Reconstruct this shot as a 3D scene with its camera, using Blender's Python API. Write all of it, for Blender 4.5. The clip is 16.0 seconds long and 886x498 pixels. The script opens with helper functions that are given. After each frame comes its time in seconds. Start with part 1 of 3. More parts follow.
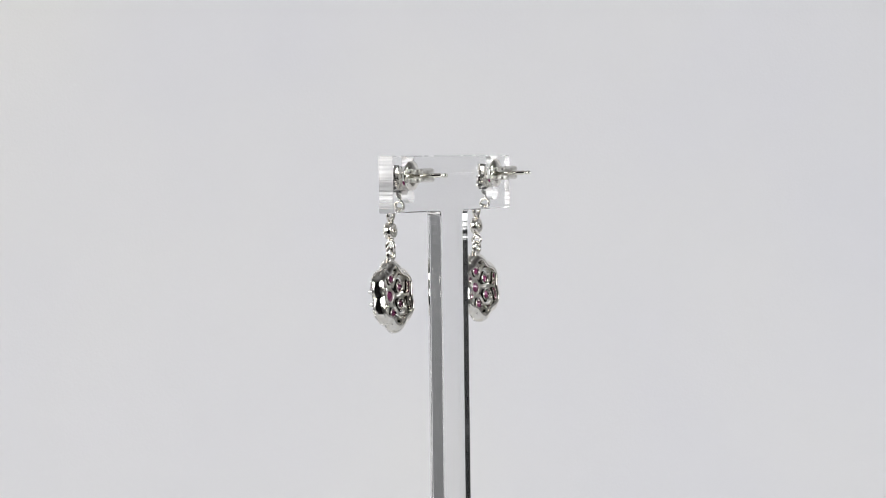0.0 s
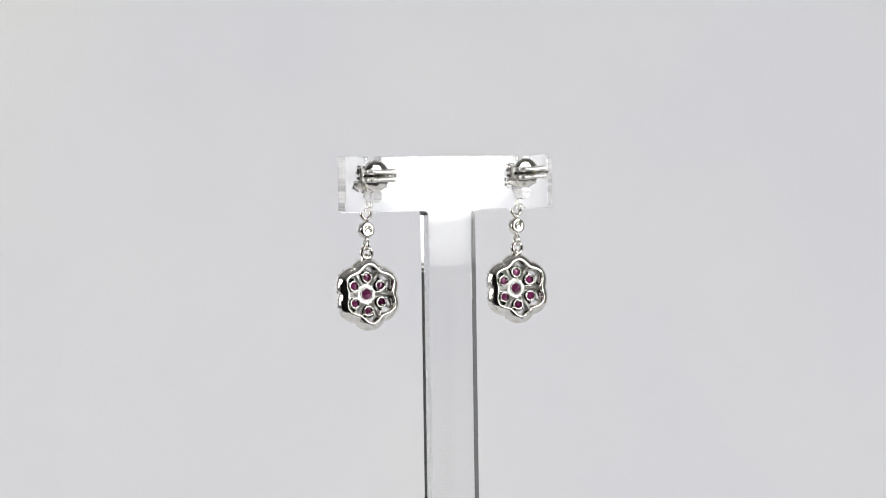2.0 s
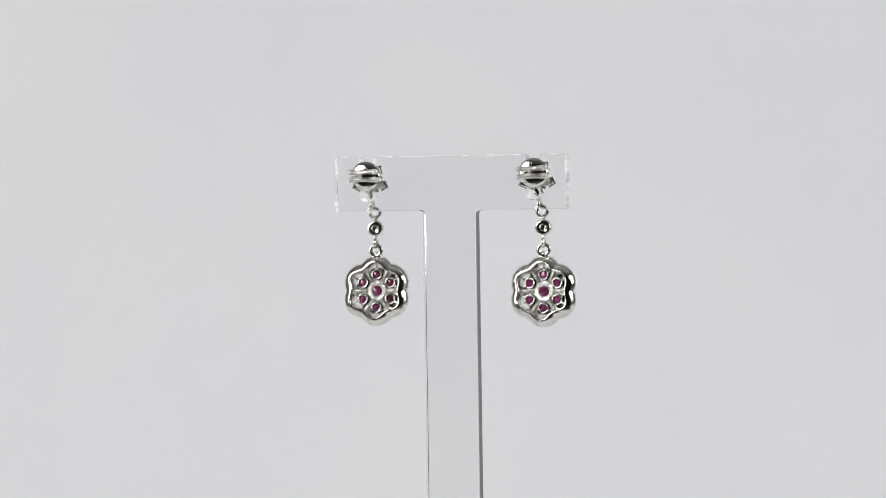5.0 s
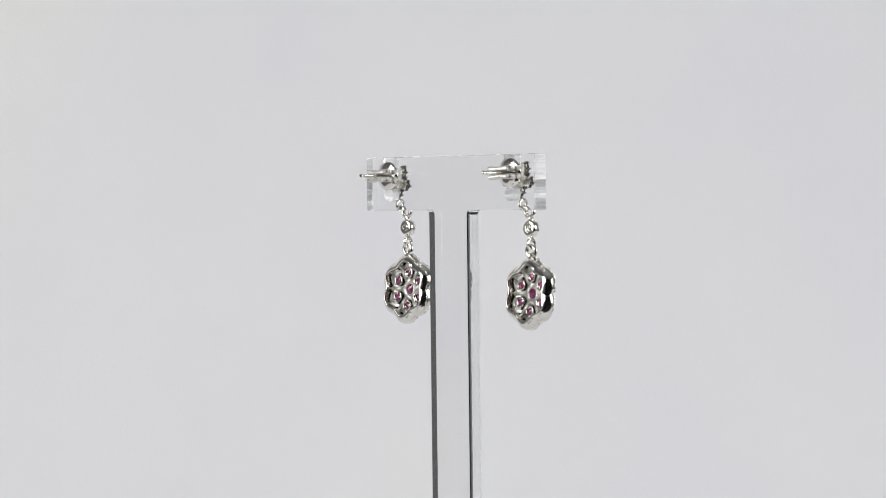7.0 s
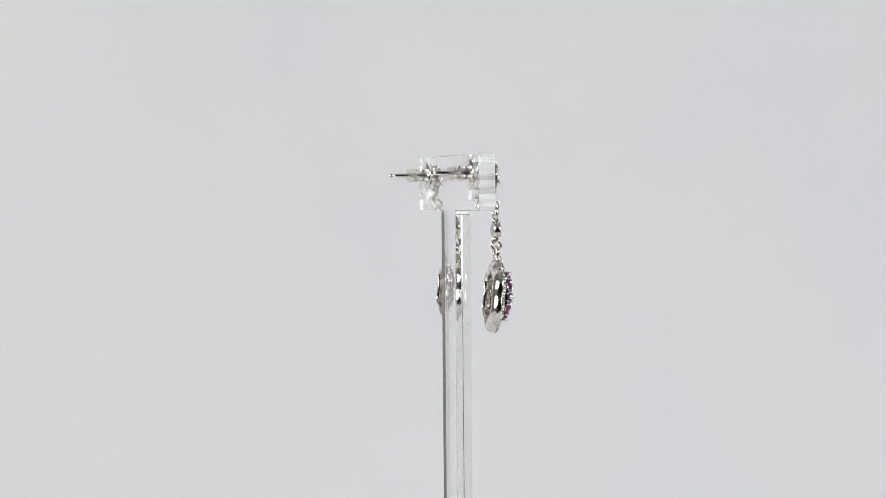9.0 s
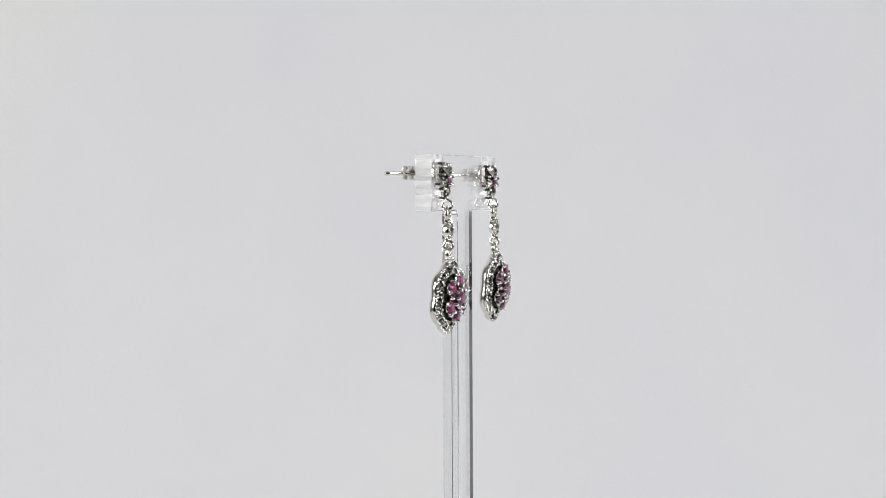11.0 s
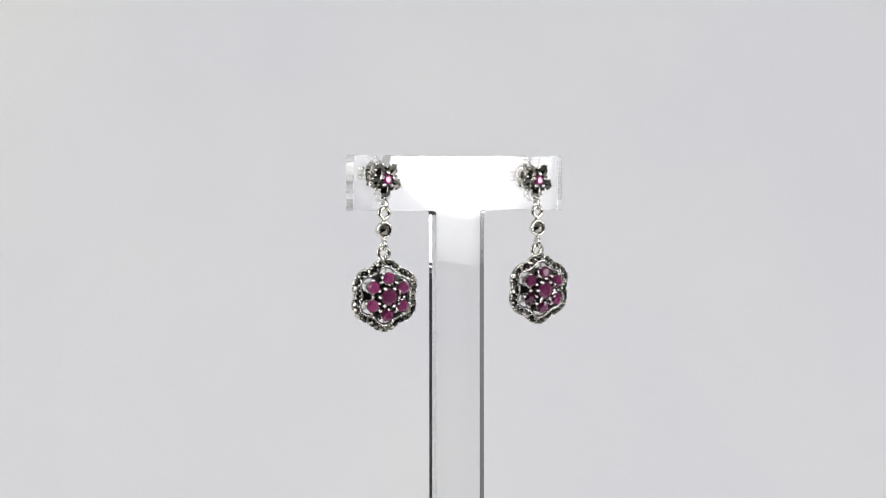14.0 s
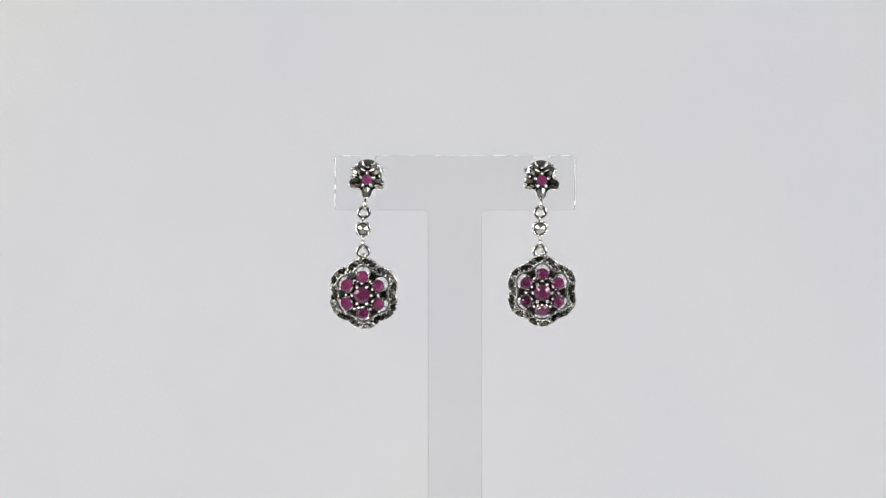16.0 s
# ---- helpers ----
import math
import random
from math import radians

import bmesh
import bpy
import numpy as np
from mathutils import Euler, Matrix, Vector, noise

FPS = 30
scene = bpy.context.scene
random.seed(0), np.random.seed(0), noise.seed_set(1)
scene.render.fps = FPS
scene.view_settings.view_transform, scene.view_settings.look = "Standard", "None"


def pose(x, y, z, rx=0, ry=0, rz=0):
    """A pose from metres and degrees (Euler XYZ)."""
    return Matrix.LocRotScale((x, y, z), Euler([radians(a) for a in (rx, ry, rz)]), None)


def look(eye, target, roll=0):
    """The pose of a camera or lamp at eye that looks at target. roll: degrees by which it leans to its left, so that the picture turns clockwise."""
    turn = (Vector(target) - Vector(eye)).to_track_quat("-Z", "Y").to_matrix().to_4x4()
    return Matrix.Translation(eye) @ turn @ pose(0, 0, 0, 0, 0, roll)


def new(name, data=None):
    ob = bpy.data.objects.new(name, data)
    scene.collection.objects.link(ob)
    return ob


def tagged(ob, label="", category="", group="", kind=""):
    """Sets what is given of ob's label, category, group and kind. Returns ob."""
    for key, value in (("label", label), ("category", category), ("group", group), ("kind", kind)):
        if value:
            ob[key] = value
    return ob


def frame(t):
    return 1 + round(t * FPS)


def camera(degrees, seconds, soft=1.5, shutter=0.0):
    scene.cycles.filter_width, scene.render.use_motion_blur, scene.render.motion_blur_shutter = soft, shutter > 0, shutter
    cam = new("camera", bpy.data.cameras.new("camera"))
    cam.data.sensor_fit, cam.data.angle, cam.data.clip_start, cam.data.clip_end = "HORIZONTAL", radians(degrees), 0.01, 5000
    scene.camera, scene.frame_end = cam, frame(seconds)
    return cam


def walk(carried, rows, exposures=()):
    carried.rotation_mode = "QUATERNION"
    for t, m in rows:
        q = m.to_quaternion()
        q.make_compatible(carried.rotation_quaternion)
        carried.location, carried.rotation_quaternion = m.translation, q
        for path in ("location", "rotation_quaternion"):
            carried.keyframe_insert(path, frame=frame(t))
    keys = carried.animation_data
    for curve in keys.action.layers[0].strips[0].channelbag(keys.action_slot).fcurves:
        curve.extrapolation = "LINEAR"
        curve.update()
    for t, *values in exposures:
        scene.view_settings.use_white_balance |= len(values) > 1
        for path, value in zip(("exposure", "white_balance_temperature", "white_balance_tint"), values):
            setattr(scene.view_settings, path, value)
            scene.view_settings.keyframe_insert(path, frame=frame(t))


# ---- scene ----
from mathutils.geometry import delaunay_2d_cdt

K = 1.115e-3          # metres per fitted unit
LENS = 22.15

# ---- camera ----
cam = camera(LENS, 16.0, soft=0.95)


def turn(a, axis):
    return Matrix.Rotation(radians(a), 4, axis)


def cam_pose(d, h, pitch, roll, yaw):
    rc = turn(-yaw, "Z") @ turn(roll, "Y") @ turn(pitch, "X")
    basis = Matrix(((1, 0, 0, 0), (0, 0, -1, 0), (0, 1, 0, 0), (0, 0, 0, 1)))
    return Matrix.Translation((0, -d * K, h * K)) @ rc.inverted() @ basis


CAM = cam_pose(377.6, -3.4, 1.85, -0.435, 0.243)
walk(cam, [(0, CAM), (16, CAM)])


# ---- light and room ----
world = bpy.data.worlds.new("world")
scene.world = world
world.use_nodes = True
world.node_tree.nodes["Background"].inputs[0].default_value = (0.02, 0.02, 0.022, 1)
world.node_tree.nodes["Background"].inputs[1].default_value = 0.3
scene.view_settings.exposure = 0.0

# large unseen lamps added for even light, too high for the crossbar to mirror
ADDED_LAMPS = (("key_lamp", 56.0, 19.5, 1.6, (0.58, 0.31), 16.2, (0.955, 0.968, 1.0)),
         ("fill_lamp", -58.0, 19.5, 1.6, (0.58, 0.31), 16.2, (1.0, 0.985, 0.985)))
# small round LED lamps close to the stand: azimuth, height, distance, lens radius, rim radius
LED_LAMPS = ((60.2, 0.0065, 0.176, 0.022, 0.034), (-68.0, 0.0075, 0.222, 0.0295, 0.047))


# ---- materials ----
def material(name, color, rough=0.5, metal=0.0, **more):
    m = bpy.data.materials.new(name)
    m.use_nodes = True
    b = m.node_tree.nodes["Principled BSDF"]
    b.inputs["Base Color"].default_value = (*color, 1)
    b.inputs["Roughness"].default_value = rough
    b.inputs["Metallic"].default_value = metal
    for key, value in more.items():
        b.inputs[key.replace("_", " ")].default_value = value
    return m, m.node_tree, b


def node(tree, kind, **sets):
    n = tree.nodes.new(kind)
    for key, value in sets.items():
        n.inputs[key.replace("_", " ")].default_value = value
    return n


def add_ramp(tree, source, target, a, b, lo=0.3, hi=0.7):
    r = tree.nodes.new("ShaderNodeValToRGB")
    r.color_ramp.elements[0].position, r.color_ramp.elements[1].position = lo, hi
    r.color_ramp.elements[0].color, r.color_ramp.elements[1].color = (*a, 1), (*b, 1)
    tree.links.new(source, r.inputs[0])
    tree.links.new(r.outputs[0], target)
    return r


def add_bump(tree, shader, source, strength, distance):
    bump = node(tree, "ShaderNodeBump", Strength=strength, Distance=distance)
    tree.links.new(source, bump.inputs["Height"])
    tree.links.new(bump.outputs[0], shader.inputs["Normal"])


def coords(tree, scale=(1, 1, 1)):
    c = tree.nodes.new("ShaderNodeTexCoord")
    mp = tree.nodes.new("ShaderNodeMapping")
    mp.inputs["Scale"].default_value = scale
    tree.links.new(c.outputs["Object"], mp.inputs[0])
    return mp.outputs[0]


def noise_tex(tree, vector, scale, detail=4):
    n = node(tree, "ShaderNodeTexNoise", Scale=scale, Detail=detail)
    tree.links.new(vector, n.inputs["Vector"])
    return n.outputs["Fac"]


# white paper of the sweep: faint mottling, fine tooth
PAPER, tr, sh = material("white_paper", (0.8, 0.8, 0.8), 0.85)
v = coords(tr)
add_ramp(tr, noise_tex(tr, v, 5.0, 3), sh.inputs["Base Color"], (0.768, 0.77, 0.803), (0.822, 0.82, 0.802))
add_bump(tr, sh, noise_tex(tr, v, 900, 3), 0.15, 0.0003)

# dark room paint
DARK, tr, sh = material("dark_wall_paint", (0.05, 0.05, 0.052), 0.8)
v = coords(tr)
add_ramp(tr, noise_tex(tr, v, 2.5), sh.inputs["Base Color"], (0.02, 0.02, 0.021), (0.035, 0.035, 0.035))
GREY, tr, sh = material("grey_wall_paint", (0.2, 0.2, 0.2), 0.8)
add_ramp(tr, noise_tex(tr, coords(tr), 2.5), sh.inputs["Base Color"], (0.42, 0.42, 0.43), (0.5, 0.5, 0.49))

MID, tr, sh = material("grey_ceiling_paint", (0.4, 0.4, 0.4), 0.8)
add_ramp(tr, noise_tex(tr, coords(tr), 2.5), sh.inputs["Base Color"], (0.37, 0.37, 0.38), (0.43, 0.43, 0.42))

# cast acrylic: clear faces, laser-cut edges with fine lines across the thickness
ACRYLIC, tr, sh = material("clear_acrylic", (0.998, 0.999, 1.0), 0.0, IOR=1.49, Transmission_Weight=1.0)
CUT_EDGE, tr, sh = material("laser_cut_acrylic_edge", (0.98, 0.985, 0.985), 0.06, IOR=1.49, Transmission_Weight=1.0)
v = coords(tr, (1.0, 0.02, 1.0))
add_bump(tr, sh, noise_tex(tr, v, 620, 3), 0.10, 0.0004)
n = noise_tex(tr, v, 330, 2)
add_ramp(tr, n, sh.inputs["Roughness"], (0.0, 0.0, 0.0), (0.08, 0.08, 0.08), 0.45, 0.7)
# the crossbar's ends: rougher cut, ribbed in short steps
CUT_END, tr, sh = material("ribbed_acrylic_end", (0.985, 0.985, 0.98), 0.3, IOR=1.49, Transmission_Weight=0.58)
v = coords(tr, (1.0, 0.02, 1.0))
add_bump(tr, sh, noise_tex(tr, v, 650, 2), 0.9, 0.0008)
add_ramp(tr, noise_tex(tr, v, 420, 1), sh.inputs["Roughness"], (0.1, 0.1, 0.1), (0.36, 0.36, 0.36), 0.42, 0.6)

# polished silver with light tarnish
SILVER, tr, sh = material("polished_silver", (0.83, 0.82, 0.79), 0.1, 1.0)
v = coords(tr)
add_ramp(tr, noise_tex(tr, v, 900), sh.inputs["Base Color"], (0.72, 0.695, 0.625), (0.90, 0.885, 0.845))
add_ramp(tr, noise_tex(tr, v, 2500), sh.inputs["Roughness"], (0.02, 0.02, 0.02), (0.1, 0.1, 0.1))
add_bump(tr, sh, noise_tex(tr, v, 800), 0.3, 0.0004)

# blackened silver in the recesses
OXIDE, tr, sh = material("oxidised_silver", (0.08, 0.075, 0.07), 0.4, 1.0)
v = coords(tr)
add_ramp(tr, noise_tex(tr, v, 2200), sh.inputs["Base Color"], (0.01, 0.01, 0.01), (0.07, 0.066, 0.06))

# cast silver, left matt inside the back
CAST, tr, sh = material("matt_cast_silver", (0.8, 0.79, 0.76), 0.35, 1.0)
v = coords(tr)
add_ramp(tr, noise_tex(tr, v, 1500), sh.inputs["Base Color"], (0.62, 0.6, 0.55), (0.88, 0.87, 0.84))
add_ramp(tr, noise_tex(tr, v, 700), sh.inputs["Roughness"], (0.22, 0.22, 0.22), (0.45, 0.45, 0.45))
add_bump(tr, sh, noise_tex(tr, v, 1200), 0.5, 0.0005)

# marcasite: dark grey metallic facets
BEAD, tr, sh = material("bright_silver_grain", (0.86, 0.85, 0.83), 0.27, 1.0)
add_ramp(tr, noise_tex(tr, coords(tr), 1800), sh.inputs["Roughness"], (0.05, 0.05, 0.05), (0.16, 0.16, 0.16))

MARCASITE, tr, sh = material("marcasite", (0.2, 0.19, 0.17), 0.12, 1.0)
o = tr.nodes.new("ShaderNodeObjectInfo")
add_ramp(tr, o.outputs["Random"], sh.inputs["Base Color"], (0.06, 0.058, 0.052), (0.76, 0.73, 0.64), 0.05, 0.95)

# ruby: purplish pink, cloudy inside
RUBY, tr, sh = material("ruby", (0.5, 0.04, 0.2), 0.03, 0.0, IOR=1.77, Transmission_Weight=0.5)
o = tr.nodes.new("ShaderNodeObjectInfo")
mixer = tr.nodes.new("ShaderNodeMath")
mixer.operation = "MULTIPLY_ADD"
mixer.inputs[1].default_value = 0.5
tr.links.new(noise_tex(tr, coords(tr, (1.0, 1.0, 0.35)), 1900, 4), mixer.inputs[0])
half = tr.nodes.new("ShaderNodeMath")
half.operation = "MULTIPLY"
half.inputs[1].default_value = 0.5
tr.links.new(o.outputs["Random"], half.inputs[0])
tr.links.new(half.outputs[0], mixer.inputs[2])
add_ramp(tr, mixer.outputs[0], sh.inputs["Base Color"], (0.04, 0.002, 0.02), (0.68, 0.11, 0.36), 0.24, 0.84)

# LED lens: a hot middle, a dimmer ring of diffuser round it
def led_material(name, inner, outer):
    m, tree, shader = material(name, (0.8, 0.8, 0.8), 0.4)
    c = tree.nodes.new("ShaderNodeTexCoord")
    ln = tree.nodes.new("ShaderNodeVectorMath")
    ln.operation = "LENGTH"
    tree.links.new(c.outputs["Object"], ln.inputs[0])
    over = tree.nodes.new("ShaderNodeMath")
    over.operation = "DIVIDE"
    over.inputs[1].default_value = outer
    tree.links.new(ln.outputs["Value"], over.inputs[0])
    e = inner / outer
    ramp = add_ramp(tree, over.outputs[0], shader.inputs["Emission Strength"], (9, 9, 9), (0.6, 0.6, 0.6), e * 0.93, 1.0)
    for at, level in ((e * 1.03, 2.9), (0.86, 2.3)):
        ramp.color_ramp.elements.new(at).color = (level, level, level, 1)
    shader.inputs["Emission Color"].default_value = (1, 1, 1, 1)
    return m


LAMP_BLACK, tr, sh = material("black_lamp_housing", (0.03, 0.03, 0.03), 0.45)
add_bump(tr, sh, noise_tex(tr, coords(tr), 400), 0.1, 0.0005)


# ---- mesh helpers ----
def mesh_of(name, bm, mats, smooth=True):
    me = bpy.data.meshes.new(name)
    bmesh.ops.recalc_face_normals(bm, faces=bm.faces)
    bm.to_mesh(me)
    bm.free()
    for m in mats if isinstance(mats, (list, tuple)) else [mats]:
        me.materials.append(m)
    if smooth:
        me.polygons.foreach_set("use_smooth", [True] * len(me.polygons))
    return me


def part(name, data, mats, parent, label="", at=None, smooth=True):
    """One mesh object under a thing or part; data is a bmesh or a shared mesh."""
    me = mesh_of(name, data, mats, smooth) if isinstance(data, bmesh.types.BMesh) else data
    ob = new(name, me)
    ob.parent = parent
    if at is not None:
        ob.matrix_basis = at
    return tagged(ob, label)


def P(u, v, w):
    """Jewellery space: u across, v out of the front, w up, in fitted units."""
    return Vector((u * K, -v * K, w * K))


def grid_faces(bm, rows, closed_u=True, closed_v=False, index=None):
    """Joins rows of points into a skin. index: a material for each band."""
    vs = [[bm.verts.new(p) for p in r] for r in rows]
    m, n = len(vs), len(vs[0])
    for i in range(m if closed_v else m - 1):
        for j in range(n if closed_u else n - 1):
            f = bm.faces.new((vs[i][j], vs[i][(j + 1) % n], vs[(i + 1) % m][(j + 1) % n], vs[(i + 1) % m][j]))
            if index:
                f.material_index = index[i]
    return vs


def torus(bm, c, axis, R, r, n=28, k=10, arc=(0, 360), squash=1.0):
    """A ring or an arc of one about an axis (in jewellery space), capped when open."""
    ax = Vector(axis).normalized()
    a = ax.orthogonal().normalized() if abs(ax.y) < 0.9 else Vector((1, 0, 0))
    b = ax.cross(a)
    full = arc[1] - arc[0] >= 360
    rows = []
    for i in range(n if full else n + 1):
        t = radians(arc[0] + (arc[1] - arc[0]) * i / n)
        d = a * math.cos(t) + b * math.sin(t)
        rows.append([Vector(c) + d * (R + r * math.cos(s)) * K + ax * (r * squash * math.sin(s)) * K
                     for s in (2 * math.pi * j / k for j in range(k))])
    vs = grid_faces(bm, rows, True, full)
    if not full:
        bm.faces.new(vs[0]), bm.faces.new(vs[-1])


def ball(bm, c, r, seg=10, squash=1.0, axis=None):
    m = Matrix.Translation(c)
    if axis is not None:
        m = m @ Vector(axis).to_track_quat("Z", "Y").to_matrix().to_4x4()
    bmesh.ops.create_uvsphere(bm, u_segments=seg, v_segments=max(5, seg // 2 + 1), radius=r * K,
                              matrix=m @ Matrix.Diagonal((1, 1, squash, 1)))


def lathe(bm, c, axis, prof, n=28, index=None):
    """Turned body: prof of (radius, along) in fitted units."""
    ax = Vector(axis).normalized()
    a = Vector((1, 0, 0)) if abs(ax.x) < 0.9 else Vector((0, 0, 1))
    a = (a - ax * a.dot(ax)).normalized()
    b = ax.cross(a)
    rows = [[Vector(c) + (ax * h + (a * math.cos(s) + b * math.sin(s)) * max(r, 1e-4)) * K
             for s in (2 * math.pi * j / n for j in range(n))] for r, h in prof]
    vs = grid_faces(bm, rows, True, False, index)
    bm.faces.new(vs[0]), bm.faces.new(vs[-1])


def gem(r, crown, pav, n=8, table=0.52, mats=None, name="stone"):
    """A faceted round stone, its table towards +v."""
    bm = bmesh.new()
    ring = lambda rad, h, off: [bm.verts.new(P(rad * math.cos(2 * math.pi * (i + off) / n), h, rad * math.sin(2 * math.pi * (i + off) / n))) for i in range(n)]
    t, g, k = ring(r * table, crown, 0.5), ring(r, 0.0, 0.0), ring(r * 0.97, -0.08 * r, 0.0)
    low = ring(r * 0.56, -pav, 0.5)
    bm.faces.new(t)
    for a, b in ((t, g), (k, low)):
        for i in range(n):
            j = (i + 1) % n
            if a is t:
                bm.faces.new((t[i], g[i], g[j])), bm.faces.new((t[i], g[j], t[j]))
            else:
                bm.faces.new((k[i], k[j], low[i])), bm.faces.new((low[i], k[j], low[j]))
    for i in range(n):
        j = (i + 1) % n
        bm.faces.new((g[i], k[i], k[j], g[j]))
    tip = bm.verts.new(P(0, -pav - 0.2 * r, 0))
    for i in range(n):
        bm.faces.new((low[i], low[(i + 1) % n], tip))
    return mesh_of(name, bm, mats, smooth=False)


def box(bm, x0, y0, z0, x1, y1, z1):
    r = bmesh.ops.create_cube(bm, size=1)
    for p in r["verts"]:
        p.co = Vector(((x0, x1)[p.co.x > 0], (y0, y1)[p.co.y > 0], (z0, z1)[p.co.z > 0]))


# ---- the setting: paper sweep and dark room ----
FLOOR = -235.0 * K


def build_sweep():
    bm = bmesh.new()
    half, back, rad = 0.7, 0.5, 0.22
    line = [(-0.3, 0.0), (-0.15, 0.0), (0.0, 0.0), (back - rad, 0.0)]
    for i in range(1, 17):
        a = radians(90 * i / 16)
        line.append((back - rad + rad * math.sin(a), rad - rad * math.cos(a)))
    line += [(back, 0.7), (back, 1.3)]
    rows = [[Vector((half * (2 * j / 8 - 1), y, FLOOR + z)) for j in range(9)] for y, z in line]
    low = [[p + Vector((0, 0.003 * (z > 0.02), -0.003 * (z <= 0.5))) for p in r] for r, (y, z) in zip(rows, line)]
    grid_faces(bm, rows + low[::-1], False, True)
    ob = new("backdrop", mesh_of("backdrop", bm, PAPER))
    return tagged(ob, "seamless white paper sweep curving up behind the stand", "backdrop", kind="structure")


def build_room():
    x, y0, y1, top, low = 2.1, -2.4, 0.75, 1.35, FLOOR - 0.65
    for name, dims, label in (
            ("wall_north", (-x, y1, low, x, y1 + 0.1, top), "plain pale grey wall behind the paper sweep"),
            ("wall_south", (-x, y0 - 0.1, low, x, y0, top), "plain dark wall behind the camera"),
            ("wall_east", (x, y0 - 0.1, low, x + 0.1, y1 + 0.1, top), "plain pale grey side wall of the room"),
            ("wall_west", (-x - 0.1, y0 - 0.1, low, -x, y1 + 0.1, top), "plain pale grey side wall of the room"),
            ("ceiling", (-x - 0.1, y0 - 0.1, top, x + 0.1, y1 + 0.1, top + 0.1), "plain mid grey ceiling"),
            ("floor", (-x - 0.1, y0 - 0.1, low - 0.1, x + 0.1, y1 + 0.1, low), "plain dark floor of the room")):
        bm = bmesh.new()
        box(bm, *dims)
        paint = {"wall_south": DARK, "floor": DARK, "ceiling": MID}.get(name, GREY)
        tagged(new(name, mesh_of(name, bm, paint, smooth=False)), label, name.split("_")[0], kind="structure")
    bm = bmesh.new()
    box(bm, -0.75, -0.34, FLOOR - 0.034, 0.75, 0.6, FLOOR - 0.004)
    for sx in (-0.68, 0.68):
        for sy in (-0.28, 0.54):
            box(bm, sx - 0.03, sy - 0.03, low, sx + 0.03, sy + 0.03, FLOOR - 0.034)
    tagged(new("table", mesh_of("table", bm, DARK, smooth=False)), "plain dark table under the white paper sweep", "table", kind="structure")
    return low


def build_added_lamp(name, az, el, dist, radius, power, color, low):
    """An oval softbox added out of view to light the paper and jewellery."""
    a, e = radians(az), radians(el)
    c = Vector((math.sin(a) * math.cos(e), -math.cos(a) * math.cos(e), math.sin(e))) * dist
    aim = look(c, (0, 0, -0.01))
    data = bpy.data.lights.new(name, "AREA")
    data.shape, data.size, data.size_y, data.energy, data.color = "ELLIPSE", 2 * radius[0], 2 * radius[1], power, color
    light = new(name + "_light", data)
    light.matrix_basis = aim
    root = tagged(new("added_softbox"), "added unseen oval black softbox lamp with a bright face", "lamp", "lamps beside the camera")
    root.matrix_basis = Matrix.Translation((c.x, c.y, low))
    up = Matrix.Translation((0, 0, c.z - low)) @ aim.to_3x3().to_4x4()
    bm = bmesh.new()
    k = 1 / K
    radius, wide = radius[1], radius[0] / radius[1]
    lathe(bm, (0, 0, 0), (0, 0, 1), [(radius * k * 1.03, -2), (radius * k * 1.06, 0), (radius * k * 1.04, 12), (radius * k * 0.5, 60), (45, 75), (45, 160), (10, 165)], 48)
    bmesh.ops.delete(bm, geom=[f for f in bm.faces if len(f.verts) > 4 and f.calc_center_median().z < 0], context="FACES_ONLY")
    part("reflector", bm, LAMP_BLACK, root, at=up @ Matrix.Diagonal((wide, 1, 1, 1)))
    bm = bmesh.new()
    lathe(bm, (0, 0, 0), (0, 0, 1), [(12, 0), (12, (c.z - low) * k - 48)], 16)
    part("stand_pole", bm, LAMP_BLACK, root, at=Matrix.Translation((0.15 * math.sin(a), -0.15 * math.cos(a), 0)))
    bm = bmesh.new()
    lathe(bm, (0, 0, 0), (0, 0, 1), [(130, 0), (130, 8), (110, 14), (14, 16)], 32)
    part("base", bm, LAMP_BLACK, root, at=Matrix.Translation((0.15 * math.sin(a), -0.15 * math.cos(a), 0)))


